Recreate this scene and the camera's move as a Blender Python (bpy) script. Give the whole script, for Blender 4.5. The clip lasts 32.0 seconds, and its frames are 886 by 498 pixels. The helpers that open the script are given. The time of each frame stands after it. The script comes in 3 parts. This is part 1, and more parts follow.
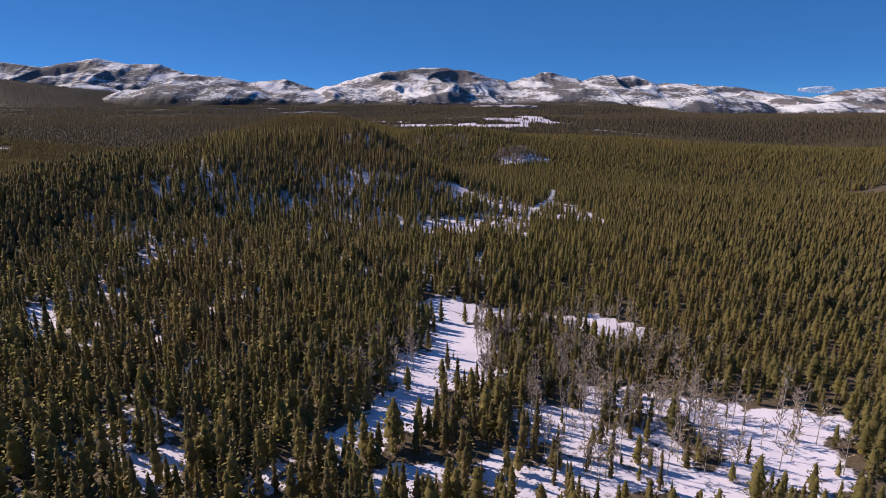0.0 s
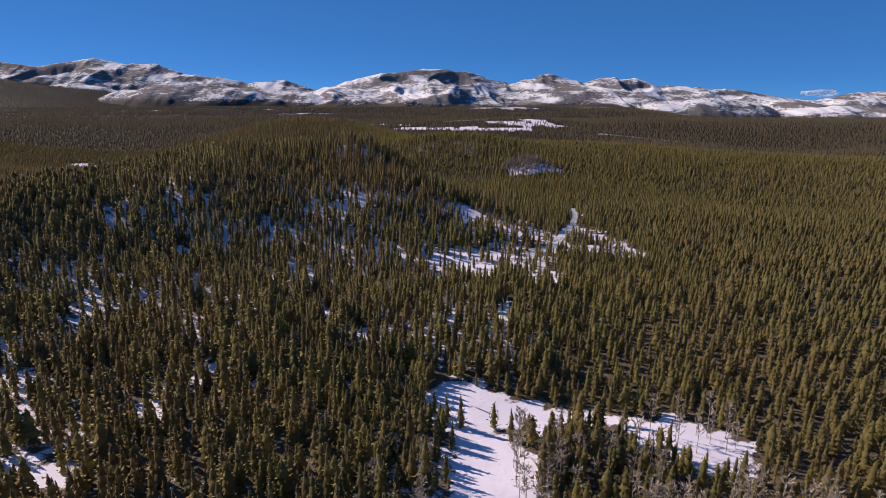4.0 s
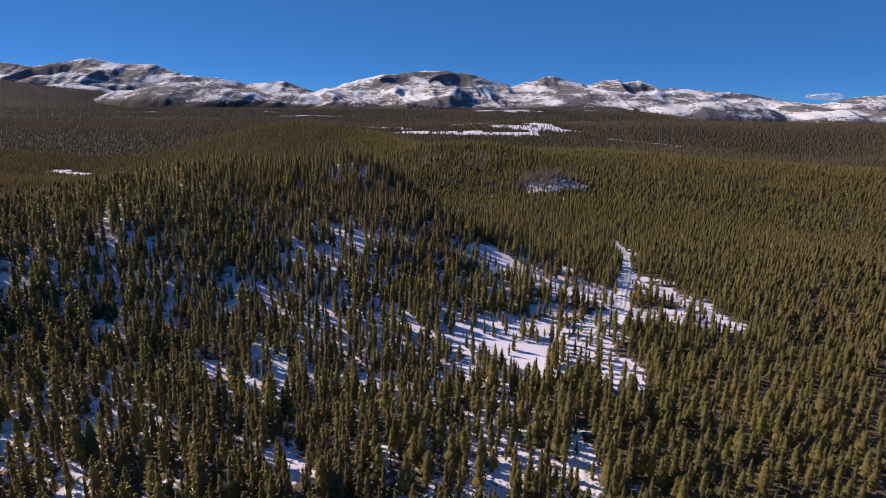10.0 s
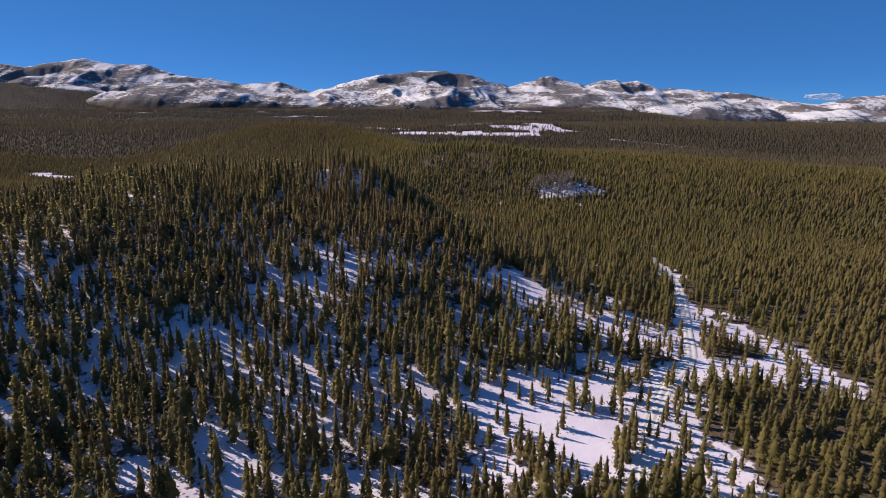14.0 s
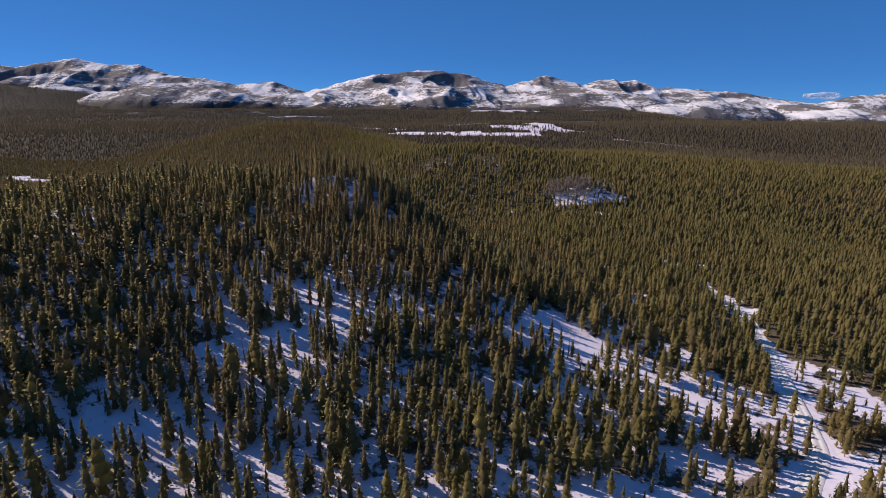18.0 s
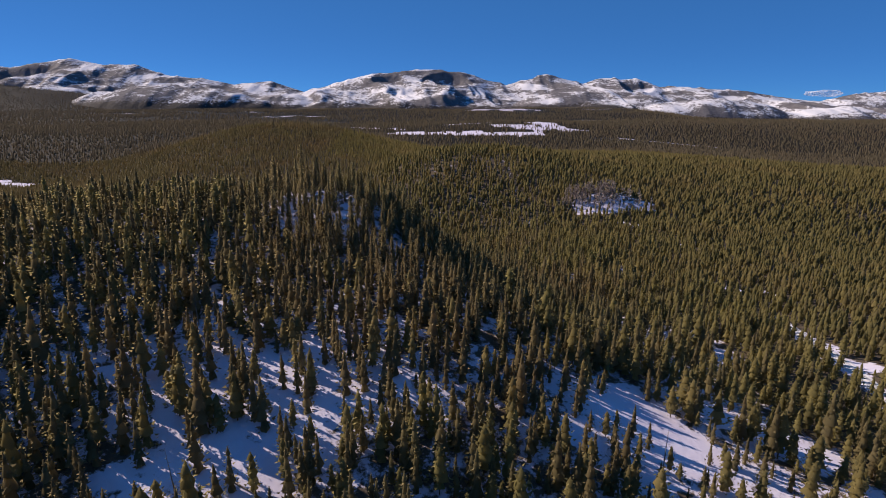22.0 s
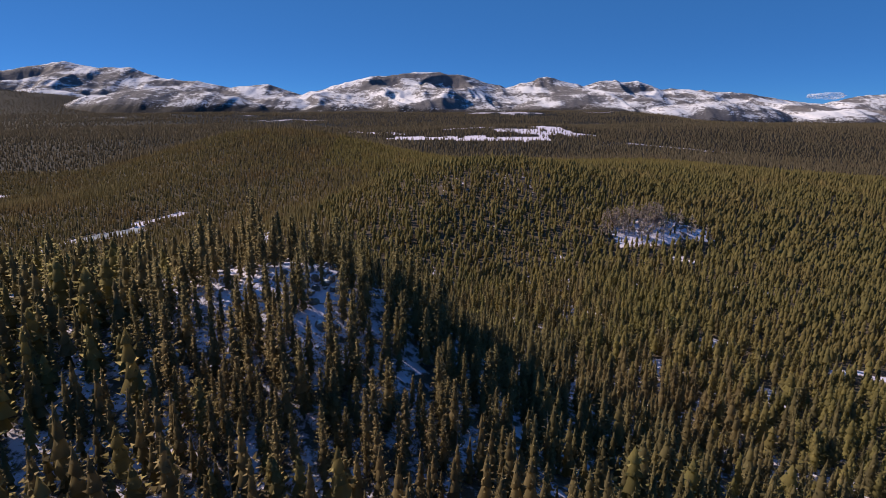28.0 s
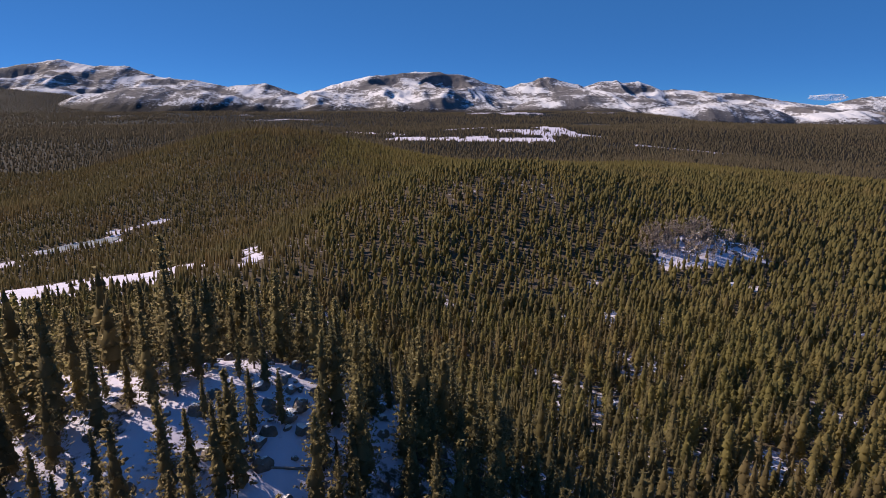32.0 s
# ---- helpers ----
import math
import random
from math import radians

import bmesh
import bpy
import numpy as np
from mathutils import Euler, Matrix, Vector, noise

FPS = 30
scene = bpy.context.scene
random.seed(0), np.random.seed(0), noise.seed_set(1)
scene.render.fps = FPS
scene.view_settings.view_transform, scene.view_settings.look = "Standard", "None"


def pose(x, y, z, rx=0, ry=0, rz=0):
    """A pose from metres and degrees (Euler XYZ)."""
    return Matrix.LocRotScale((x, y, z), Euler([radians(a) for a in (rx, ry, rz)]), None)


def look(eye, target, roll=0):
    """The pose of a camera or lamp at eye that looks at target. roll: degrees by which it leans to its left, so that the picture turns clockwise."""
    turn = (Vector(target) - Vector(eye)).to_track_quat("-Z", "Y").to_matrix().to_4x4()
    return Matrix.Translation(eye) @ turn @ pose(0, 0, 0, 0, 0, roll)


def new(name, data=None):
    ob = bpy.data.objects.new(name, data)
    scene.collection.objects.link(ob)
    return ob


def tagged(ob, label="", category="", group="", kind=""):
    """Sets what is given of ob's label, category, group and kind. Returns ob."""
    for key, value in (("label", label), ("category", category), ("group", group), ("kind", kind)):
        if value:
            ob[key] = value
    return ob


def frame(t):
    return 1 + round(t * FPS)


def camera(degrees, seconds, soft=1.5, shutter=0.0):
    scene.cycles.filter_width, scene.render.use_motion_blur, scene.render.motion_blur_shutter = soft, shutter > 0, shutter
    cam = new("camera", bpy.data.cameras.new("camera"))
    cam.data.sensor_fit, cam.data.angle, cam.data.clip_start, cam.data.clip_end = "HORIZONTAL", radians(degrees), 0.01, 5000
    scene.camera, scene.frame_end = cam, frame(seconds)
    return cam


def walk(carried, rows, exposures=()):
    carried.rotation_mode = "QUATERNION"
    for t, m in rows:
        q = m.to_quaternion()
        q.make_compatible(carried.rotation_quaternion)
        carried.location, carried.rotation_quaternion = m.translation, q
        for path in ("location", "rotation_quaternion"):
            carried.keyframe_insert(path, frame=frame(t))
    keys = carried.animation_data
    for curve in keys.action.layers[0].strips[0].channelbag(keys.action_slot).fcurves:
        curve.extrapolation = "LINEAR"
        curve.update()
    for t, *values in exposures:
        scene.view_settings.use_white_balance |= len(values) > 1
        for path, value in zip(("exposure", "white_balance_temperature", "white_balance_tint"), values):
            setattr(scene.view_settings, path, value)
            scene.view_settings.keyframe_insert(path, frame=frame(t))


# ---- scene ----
cam = camera(78.0, 32.0, soft=0.9)


def aim(x, y, z, yaw, pitch, roll):
    return pose(x, y, z, 0, 0, yaw) @ pose(0, 0, 0, 90 + pitch) @ pose(0, 0, 0, 0, 0, roll)


FLIGHT = [
    (0.0, 0.00, 0.00, 54.00, -0.044, -14.874, -0.252),
    (2.0, -2.04, 22.44, 56.00, -0.095, -14.774, -0.121),
    (4.0, -4.27, 43.96, 58.07, -0.155, -14.756, 0.023),
    (6.0, -6.88, 64.60, 60.36, -0.202, -14.720, 0.035),
    (8.0, -9.41, 86.15, 62.42, -0.226, -14.646, 0.128),
    (10.0, -12.01, 107.25, 62.49, -0.204, -14.610, 0.293),
    (12.0, -14.78, 127.93, 61.06, -0.356, -14.546, 0.266),
    (14.0, -16.99, 149.58, 59.71, -0.544, -14.522, 0.206),
    (16.0, -19.37, 170.44, 58.94, -0.757, -14.463, 0.146),
    (18.0, -21.97, 190.93, 58.25, -0.918, -14.515, 0.086),
    (20.0, -24.47, 210.86, 57.67, -0.971, -14.527, 0.002),
    (22.0, -26.66, 230.76, 57.50, -1.022, -14.584, -0.130),
    (24.0, -28.97, 251.38, 58.71, -1.085, -14.522, -0.185),
    (26.0, -31.06, 271.74, 60.09, -1.084, -14.378, -0.269),
    (28.0, -32.69, 292.15, 60.40, -1.184, -14.318, -0.198),
    (30.0, -34.96, 313.12, 60.06, -1.328, -14.314, -0.039),
    (32.0, -37.53, 333.99, 59.12, -1.367, -14.293, 0.020),
]
walk(cam, [(row[0], aim(*row[1:])) for row in FLIGHT], exposures=[(0.0, 0.46, 6800, 20), (32.0, 0.46, 6800, 20)])

# ---- light ----
SUN_ELEVATION, SUN_HEADING = 32.0, 155.0  # heading: degrees from +x towards +y, where the sun stands
to_sun = Vector((math.cos(radians(SUN_HEADING)) * math.cos(radians(SUN_ELEVATION)),
                 math.sin(radians(SUN_HEADING)) * math.cos(radians(SUN_ELEVATION)), math.sin(radians(SUN_ELEVATION))))
world = bpy.data.worlds.new("sky")
scene.world = world
world.use_nodes = True
wn, wl = world.node_tree.nodes, world.node_tree.links
sky = wn.new("ShaderNodeTexSky")
sky.sky_type, sky.sun_disc = "NISHITA", False
sky.sun_elevation, sky.sun_rotation = radians(SUN_ELEVATION), radians(90 - SUN_HEADING)
sky.altitude, sky.air_density, sky.dust_density, sky.ozone_density = 9000, 1.0, 0.0, 5.0
tint = wn.new("ShaderNodeMix")
tint.data_type, tint.blend_type = "RGBA", "MULTIPLY"
tint.inputs[0].default_value = 1.0
tint.inputs[7].default_value = (0.33, 0.72, 0.88, 1)
wl.new(sky.outputs[0], tint.inputs[6])
# thin, dry winter air: the blue is deep and nearly even down to the skyline
even = wn.new("ShaderNodeMix")
even.data_type = "RGBA"
even.inputs[0].default_value = 0.55
even.inputs[7].default_value = (0.24, 1.48, 4.15, 1)
wl.new(tint.outputs[2], even.inputs[6])
wl.new(even.outputs[2], wn["Background"].inputs[0])
wn["Background"].inputs[1].default_value = 0.092

sun_data = bpy.data.lights.new("sun", "SUN")
sun_data.energy, sun_data.angle, sun_data.color = 4.9, radians(0.53), (1.0, 0.90, 0.76)
sun_ob = new("sun", sun_data)
sun_ob.matrix_world = look(to_sun * 500, (0, 0, 0))


# ---- materials ----
class Mat:
    """A node material with one Principled shader."""

    def __init__(self, name, rough=0.8):
        self.m = bpy.data.materials.new(name)
        self.m.use_nodes = True
        self.n, self.l = self.m.node_tree.nodes, self.m.node_tree.links
        self.p = self.n["Principled BSDF"]
        self.p.inputs["Roughness"].default_value = rough
        self.p.inputs["Specular IOR Level"].default_value = 0.06
        self.geo = self.n.new("ShaderNodeNewGeometry")

    def noise(self, scale, detail=4, rough=0.55, kind="FBM", stretch=None):
        t = self.n.new("ShaderNodeTexNoise")
        t.noise_type = kind
        t.inputs["Scale"].default_value, t.inputs["Detail"].default_value, t.inputs["Roughness"].default_value = scale, detail, rough
        src = self.geo.outputs["Position"]
        if stretch:
            v = self.n.new("ShaderNodeVectorMath")
            v.operation = "MULTIPLY"
            v.inputs[1].default_value = stretch
            self.l.new(src, v.inputs[0])
            src = v.outputs[0]
        self.l.new(src, t.inputs["Vector"])
        return t.outputs["Fac"]

    def ramp(self, fac, stops):
        r = self.n.new("ShaderNodeValToRGB")
        e = r.color_ramp.elements
        while len(e) < len(stops):
            e.new(0.5)
        for el, (pos, col) in zip(e, stops):
            el.position = pos
            el.color = (*col, 1) if len(col) == 3 else col
        self.l.new(fac, r.inputs[0])
        return r.outputs[0]

    def mix(self, fac, a, b, blend="MIX"):
        m = self.n.new("ShaderNodeMix")
        m.data_type, m.blend_type = "RGBA", blend
        for socket, value in ((m.inputs[0], fac), (m.inputs[6], a), (m.inputs[7], b)):
            if hasattr(value, "links"):
                self.l.new(value, socket)
            else:
                socket.default_value = value if not isinstance(value, tuple) else (*value, 1)
        return m.outputs[2]

    def math(self, op, a, b=0.0):
        m = self.n.new("ShaderNodeMath")
        m.operation = op
        for socket, value in ((m.inputs[0], a), (m.inputs[1], b)):
            if hasattr(value, "links"):
                self.l.new(value, socket)
            else:
                socket.default_value = value
        return m.outputs[0]

    def attr(self, name):
        a = self.n.new("ShaderNodeAttribute")
        a.attribute_name = name
        return a.outputs["Fac"]

    def bump(self, height, strength, distance):
        b = self.n.new("ShaderNodeBump")
        b.inputs["Strength"].default_value, b.inputs["Distance"].default_value = strength, distance
        self.l.new(height, b.inputs["Height"])
        self.l.new(b.outputs[0], self.p.inputs["Normal"])

    def colour(self, c):
        if hasattr(c, "links"):
            self.l.new(c, self.p.inputs["Base Color"])
        else:
            self.p.inputs["Base Color"].default_value = (*c, 1)
        return self


BW = ((0.0, (0, 0, 0)), (1.0, (1, 1, 1)))


def needles(name, low, high, warm, thin=0.45):
    m = Mat(name, 0.75)
    per_tree = m.noise(0.22, 2)
    stand = m.noise(0.02, 3)
    c = m.ramp(per_tree, ((0.3, low), (0.7, high)))
    c = m.mix(m.ramp(stand, ((0.45, (0, 0, 0)), (0.75, (0.8, 0.8, 0.8)))), c, warm)
    shade = m.ramp(m.geo.outputs["Random Per Island"], ((0.0, (0.78, 0.78, 0.78)), (1.0, (1.16, 1.16, 1.16))))
    c = m.mix(1.0, c, shade, "MULTIPLY")
    m.colour(c)
    glow = m.n.new("ShaderNodeBsdfTranslucent")
    m.l.new(c, glow.inputs["Color"])
    both = m.n.new("ShaderNodeMixShader")
    both.inputs[0].default_value = thin
    m.l.new(m.p.outputs[0], both.inputs[1])
    m.l.new(glow.outputs[0], both.inputs[2])
    m.l.new(both.outputs[0], m.n["Material Output"].inputs["Surface"])
    return m.m


M_PINE = needles("pine_needles", (0.222, 0.198, 0.086), (0.305, 0.264, 0.106), (0.310, 0.236, 0.110), 0.70)
M_SPRUCE = needles("spruce_needles", (0.190, 0.166, 0.092), (0.268, 0.226, 0.108), (0.262, 0.192, 0.104), 0.70)
M_TIMBER = needles("timber_needles", (0.165, 0.144, 0.104), (0.206, 0.176, 0.118), (0.206, 0.162, 0.112), 0.66)
M_FARPINE = needles("far_pine_needles", (0.198, 0.176, 0.080), (0.275, 0.236, 0.096), (0.278, 0.214, 0.100), 0.67)

_m = Mat("pine_bark", 0.9)
M_BARK = _m.colour(_m.ramp(_m.noise(6, 5, stretch=(1, 1, 0.2)), ((0.3, (0.05, 0.038, 0.028)), (0.7, (0.16, 0.12, 0.09))))).m
_m = Mat("aspen_bark", 0.8)
M_ASPEN = _m.colour(_m.ramp(_m.noise(3, 5), ((0.35, (0.22, 0.19, 0.15)), (0.6, (0.46, 0.42, 0.35))))).m
_m = Mat("aspen_twigs", 0.85)
M_TWIG = _m.colour(_m.ramp(_m.geo.outputs["Random Per Island"], ((0.0, (0.26, 0.205, 0.165)), (1.0, (0.48, 0.40, 0.335))))).m
_m = Mat("weathered_wood", 0.85)
M_DEAD = _m.colour(_m.ramp(_m.noise(4, 5, stretch=(1, 1, 0.2)), ((0.3, (0.12, 0.10, 0.085)), (0.7, (0.30, 0.27, 0.24))))).m

# granite with snow lying on its flatter faces
_m = Mat("granite", 0.85)
_up = _m.n.new("ShaderNodeSeparateXYZ")
_m.l.new(_m.geo.outputs["Normal"], _up.inputs[0])
_rock = _m.ramp(_m.noise(1.1, 8, 0.65), ((0.25, (0.085, 0.068, 0.058)), (0.5, (0.20, 0.165, 0.14)), (0.75, (0.33, 0.28, 0.24))))
_lie = _m.math("ADD", _m.math("SUBTRACT", _up.outputs[2], 0.24), _m.math("MULTIPLY", _m.noise(0.9, 5), 0.7))
_m.colour(_m.mix(_m.ramp(_lie, ((0.92, (0, 0, 0)), (1.0, (1, 1, 1)))), _rock, (0.82, 0.83, 0.85)))
_m.bump(_m.noise(2.2, 8, 0.7), 0.8, 0.25)
M_ROCK = _m.m

# snow with needle litter under the trees; far off, canopy shade painted into the floor
_m = Mat("snow_ground", 0.7)
_snow = _m.ramp(_m.noise(0.15, 5), ((0.3, (0.55, 0.52, 0.63)), (0.7, (0.64, 0.61, 0.71))))
_litter = _m.ramp(_m.noise(1.3, 6, 0.7), ((0.3, (0.060, 0.048, 0.036)), (0.7, (0.130, 0.102, 0.074))))
_patch = _m.math("ADD", _m.noise(0.35, 6, 0.68), _m.math("MULTIPLY", _m.attr("wood"), 0.44))
# near black stands in for closed crowns and the shade between them
_canopy_shade = _m.ramp(_m.noise(0.06, 8, 0.75), ((0.3, (0.018, 0.016, 0.011)), (0.7, (0.030, 0.026, 0.018))))
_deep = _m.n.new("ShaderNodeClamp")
_m.l.new(_m.math("SUBTRACT", _m.attr("far_canopy_dark"), 1.0), _deep.inputs[0])
_canopy_shade = _m.mix(_deep.outputs[0], _canopy_shade, (0.013, 0.013, 0.012))
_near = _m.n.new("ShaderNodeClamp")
_m.l.new(_m.attr("far_canopy_dark"), _near.inputs[0])
_floor = _m.mix(_near.outputs[0], _litter, _canopy_shade)
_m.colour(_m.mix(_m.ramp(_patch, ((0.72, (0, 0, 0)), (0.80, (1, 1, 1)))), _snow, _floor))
_m.bump(_m.noise(0.8, 6, 0.6), 0.5, 0.25)
M_GROUND = _m.m

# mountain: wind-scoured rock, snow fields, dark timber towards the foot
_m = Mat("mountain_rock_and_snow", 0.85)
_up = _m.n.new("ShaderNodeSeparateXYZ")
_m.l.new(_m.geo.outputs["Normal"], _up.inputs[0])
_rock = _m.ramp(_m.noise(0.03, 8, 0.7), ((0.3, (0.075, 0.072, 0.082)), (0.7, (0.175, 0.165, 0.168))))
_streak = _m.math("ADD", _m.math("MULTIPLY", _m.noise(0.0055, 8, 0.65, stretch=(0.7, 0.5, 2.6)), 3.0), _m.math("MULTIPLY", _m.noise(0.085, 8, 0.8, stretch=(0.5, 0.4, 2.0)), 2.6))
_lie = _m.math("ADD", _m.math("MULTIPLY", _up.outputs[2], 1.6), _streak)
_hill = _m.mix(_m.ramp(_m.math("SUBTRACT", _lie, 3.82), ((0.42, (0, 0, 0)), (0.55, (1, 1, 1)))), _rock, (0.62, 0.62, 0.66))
_speck = _m.math("ADD", _m.math("MULTIPLY", _m.noise(0.010, 6, 0.7), 1.0), _m.math("MULTIPLY", _m.noise(0.075, 6, 0.7), 1.5))
_tree = _m.math("ADD", _m.attr("timber"), _m.math("SUBTRACT", _speck, 1.25))
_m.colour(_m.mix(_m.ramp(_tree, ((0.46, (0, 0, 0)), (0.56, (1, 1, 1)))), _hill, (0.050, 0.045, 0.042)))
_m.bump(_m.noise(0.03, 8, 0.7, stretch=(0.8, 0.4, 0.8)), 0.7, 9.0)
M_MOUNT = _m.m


# ---- mesh helpers ----
def mesh_from(name, verts, faces, material, smooth=False):
    """verts: (n, 3) array; faces: (m, 3) or (m, 4) array."""
    me = bpy.data.meshes.new(name)
    verts, faces = np.asarray(verts, np.float32), np.asarray(faces, np.int32)
    k = faces.shape[1]
    me.vertices.add(len(verts))
    me.vertices.foreach_set("co", verts.ravel())
    me.loops.add(faces.size)
    me.loops.foreach_set("vertex_index", faces.ravel())
    me.polygons.add(len(faces))
    me.polygons.foreach_set("loop_start", np.arange(0, faces.size, k, dtype=np.int32))
    me.polygons.foreach_set("loop_total", np.full(len(faces), k, np.int32))
    if smooth:
        me.polygons.foreach_set("use_smooth", np.ones(len(faces), bool))
    me.update(calc_edges=True)
    me.materials.append(material)
    return me


def value_noise(x, y, cell, seed):
    """Smooth noise from -1 to 1 with features about cell metres across."""
    r = np.random.RandomState(seed)
    g = r.uniform(-1, 1, (256, 256))
    u, v = x / cell, y / cell
    i, j = np.floor(u).astype(int), np.floor(v).astype(int)
    a, b = u - i, v - j
    a, b = a * a * (3 - 2 * a), b * b * (3 - 2 * b)
    i0, i1, j0, j1 = i % 256, (i + 1) % 256, j % 256, (j + 1) % 256
    return (g[i0, j0] * (1 - a) + g[i1, j0] * a) * (1 - b) + (g[i0, j1] * (1 - a) + g[i1, j1] * a) * b


def fractal(x, y, cell, seed, octaves=4, gain=0.5):
    return sum(gain**k * value_noise(x + 37 * k, y - 19 * k, cell / 2**k, seed + k) for k in range(octaves))


def ridged(x, y, cell, seed, octaves=5, gain=0.5):
    return sum(gain**k * (1 - 2 * np.abs(value_noise(x + 53 * k, y + 11 * k, cell / 2**k, seed + k))) for k in range(octaves))


def ease(v, a, b):
    t = np.clip((v - a) / (b - a), 0, 1)
    return t * t * (3 - 2 * t)


# ---- the lie of the land ----
# swells and hollows: x, y, width, depth, height
HILL = [
    (-60, 385, 50, 40, 20.5), (-120, 350, 50, 45, 19.5), (-180, 350, 60, 50, 11.2), (-90, 310, 50, 40, 7.6), (-140, 280, 50, 40, 11.5),
    (-30, 330, 45, 40, 12.9), (-40, 280, 45, 35, -0.0), (10, 320, 30, 30, 2.1), (5, 385, 40, 40, -1.0), (-110, 400, 50, 40, 7.6),
    (-200, 290, 60, 50, 10.8), (-90, 250, 45, 35, -1.1), (-180, 220, 60, 50, 16.1), (-235, 420, 70, 60, -6.0), (-10, 235, 50, 35, -5.6),
    (-165, 425, 60, 45, 13.0), (50, 340, 40, 40, -1.0), (-40, 440, 60, 35, -3.0), (-50, 384, 24, 18, 8.5),
]
ROLL = [
    (20, 140, 70, 50, -5.3), (-120, 170, 70, 50, -1.8), (90, 280, 70, 60, -2.8), (100, 420, 80, 60, -6.0), (95, 560, 60, 45, -1.0),
    (84, 570, 26, 16, 6.0), (-195, 515, 80, 60, -4.0), (-230, 610, 110, 60, -10.2), (-230, 720, 150, 130, -31.0), (0, 520, 80, 60, -12.1),
    (140, 820, 200, 130, 4.5), (0, 680, 110, 90, 23.8), (300, 500, 150, 130, -33.8), (450, 750, 200, 150, -2.1), (650, 1050, 250, 220, -60.7),
    (-290, 1140, 220, 180, 44.9), (-550, 980, 260, 240, -52.8), (-700, 1300, 250, 200, -20.1), (50, 1150, 220, 160, -12.8),
]
MORE = [
    (250, 1340, 350, 190, -23.1), (180, 1860, 330, 180, 20.0), (-150, 1450, 300, 350, -5.1), (-450, 600, 160, 150, -28.0), (900, 700, 300, 300, -10.2),
    (-3300, 3900, 800, 420, 205.0), (-2350, 4100, 500, 250, 60.0), (900, 1500, 450, 350, -57.4),
]
SWELLS = HILL + ROLL + MORE


def land(x, y):
    x, y = np.asarray(x, float), np.asarray(y, float)
    z = np.full(np.broadcast(x, y).shape, 1.1)
    for cx, cy, sx, sy, h in SWELLS:
        z = z + h * np.exp(-((x - cx) / sx) ** 2 - ((y - cy) / sy) ** 2)
    far = np.maximum(y, 1.0)
    side = x / far
    plain = 54 + far * (-0.004 - 0.015 * (1 + np.tanh((side - 0.42) / 0.08)))
    w = ease(y, 2000, 3600)
    z = z * (1 - w) + (plain + z) * w
    near = 1 - ease(y, 600, 1200)
    z = z + 0.9 * fractal(x, y, 38, 5, 3) * near + 7 * fractal(x, y, 420, 9, 3) * ease(y, 650, 1300)
    return z


def segment(x, y, x0, y0, x1, y1):
    dx, dy = x1 - x0, y1 - y0
    t = np.clip(((x - x0) * dx + (y - y0) * dy) / max(dx * dx + dy * dy, 1e-6), 0, 1)
    return np.hypot(x - x0 - t * dx, y - y0 - t * dy)


# openings in the wood: x0, y0, x1, y1, half width, share of trees left standing
CLEARING = [
    (-1, 149, 16, 144, 6, 0), (3, 132, 3, 107, 7, 0.02), (37, 136, 46, 131, 7, 0.03), (25, 145, 36, 139, 2.5, 0.12),
    (-6, 112, -7, 87, 5, 0.05), (-14, 83, -14, 81, 4, 0.1), (-7, 70, -4, 70, 4, 0.15), (48, 89, 62, 83, 6, 0.1),
    (48, 77, 55, 72, 7, 0.25), (38, 71, 37, 69, 6, 0.3), (25, 78, 36, 76, 8, 0.42), (21, 70, 22, 69, 6, 0.4),
    (18, 88, 19, 86, 6, 0.3), (31, 97, 39, 93, 6, 0.35), (10, 74, 12, 67, 5, 0.4),
]
WEST_GAPS = [
    (-130, 165, -127, 161, 2.5, 0.1), (-109, 140, -95, 121, 3, 0.1), (-66, 152, -59, 160, 2.8, 0.1), (-89, 228, -69, 172, 0.9, 0.1),
    (-92, 150, -84, 138, 1.5, 0.2), (-45, 74, -43, 71, 4, 0.1), (-26, 70, -25, 69, 2.5, 0.1), (-20, 78, -19, 77, 2, 0.2),
    (-75, 125, -66, 119, 2.5, 0.1), (-98, 156, -90, 147, 1.6, 0.1), (-65, 144, -60, 138, 2, 0.1), (-116, 169, -109, 164, 2.5, 0.1),
    (-50, 230, -48, 220, 1.5, 0.2), (-54, 108, -52, 105, 2.2, 0.1), (-26, 179, -25, 177, 1.5, 0.2), (-119, 174, -116, 169, 1.5, 0.2),
]
SLOPE_GAPS = [
    (-103, 242, -97, 238, 2.2, 0.1), (-57, 226, -53, 216, 1.8, 0.1), (-45, 198, -36, 190, 1.8, 0.1), (-72, 185, -68, 175, 3.2, 0.1),
    (-70, 233, -64, 219, 1.4, 0.1), (-59, 189, -56, 185, 2, 0.2), (-27, 180, -24, 178, 2.4, 0.1), (-9, 183, -9, 180, 2, 0.2),
    (-3, 189, -3, 185, 2, 0.2), (-28, 233, -26, 226, 2, 0.2), (-23, 200, -19, 178, 1.4, 0.3), (-91, 196, -89, 194, 2, 0.2),
    (-125, 261, -123, 258, 2, 0.2), (-134, 251, -131, 250, 2.2, 0.2), (-117, 258, -116, 257, 1.5, 0.2),
]
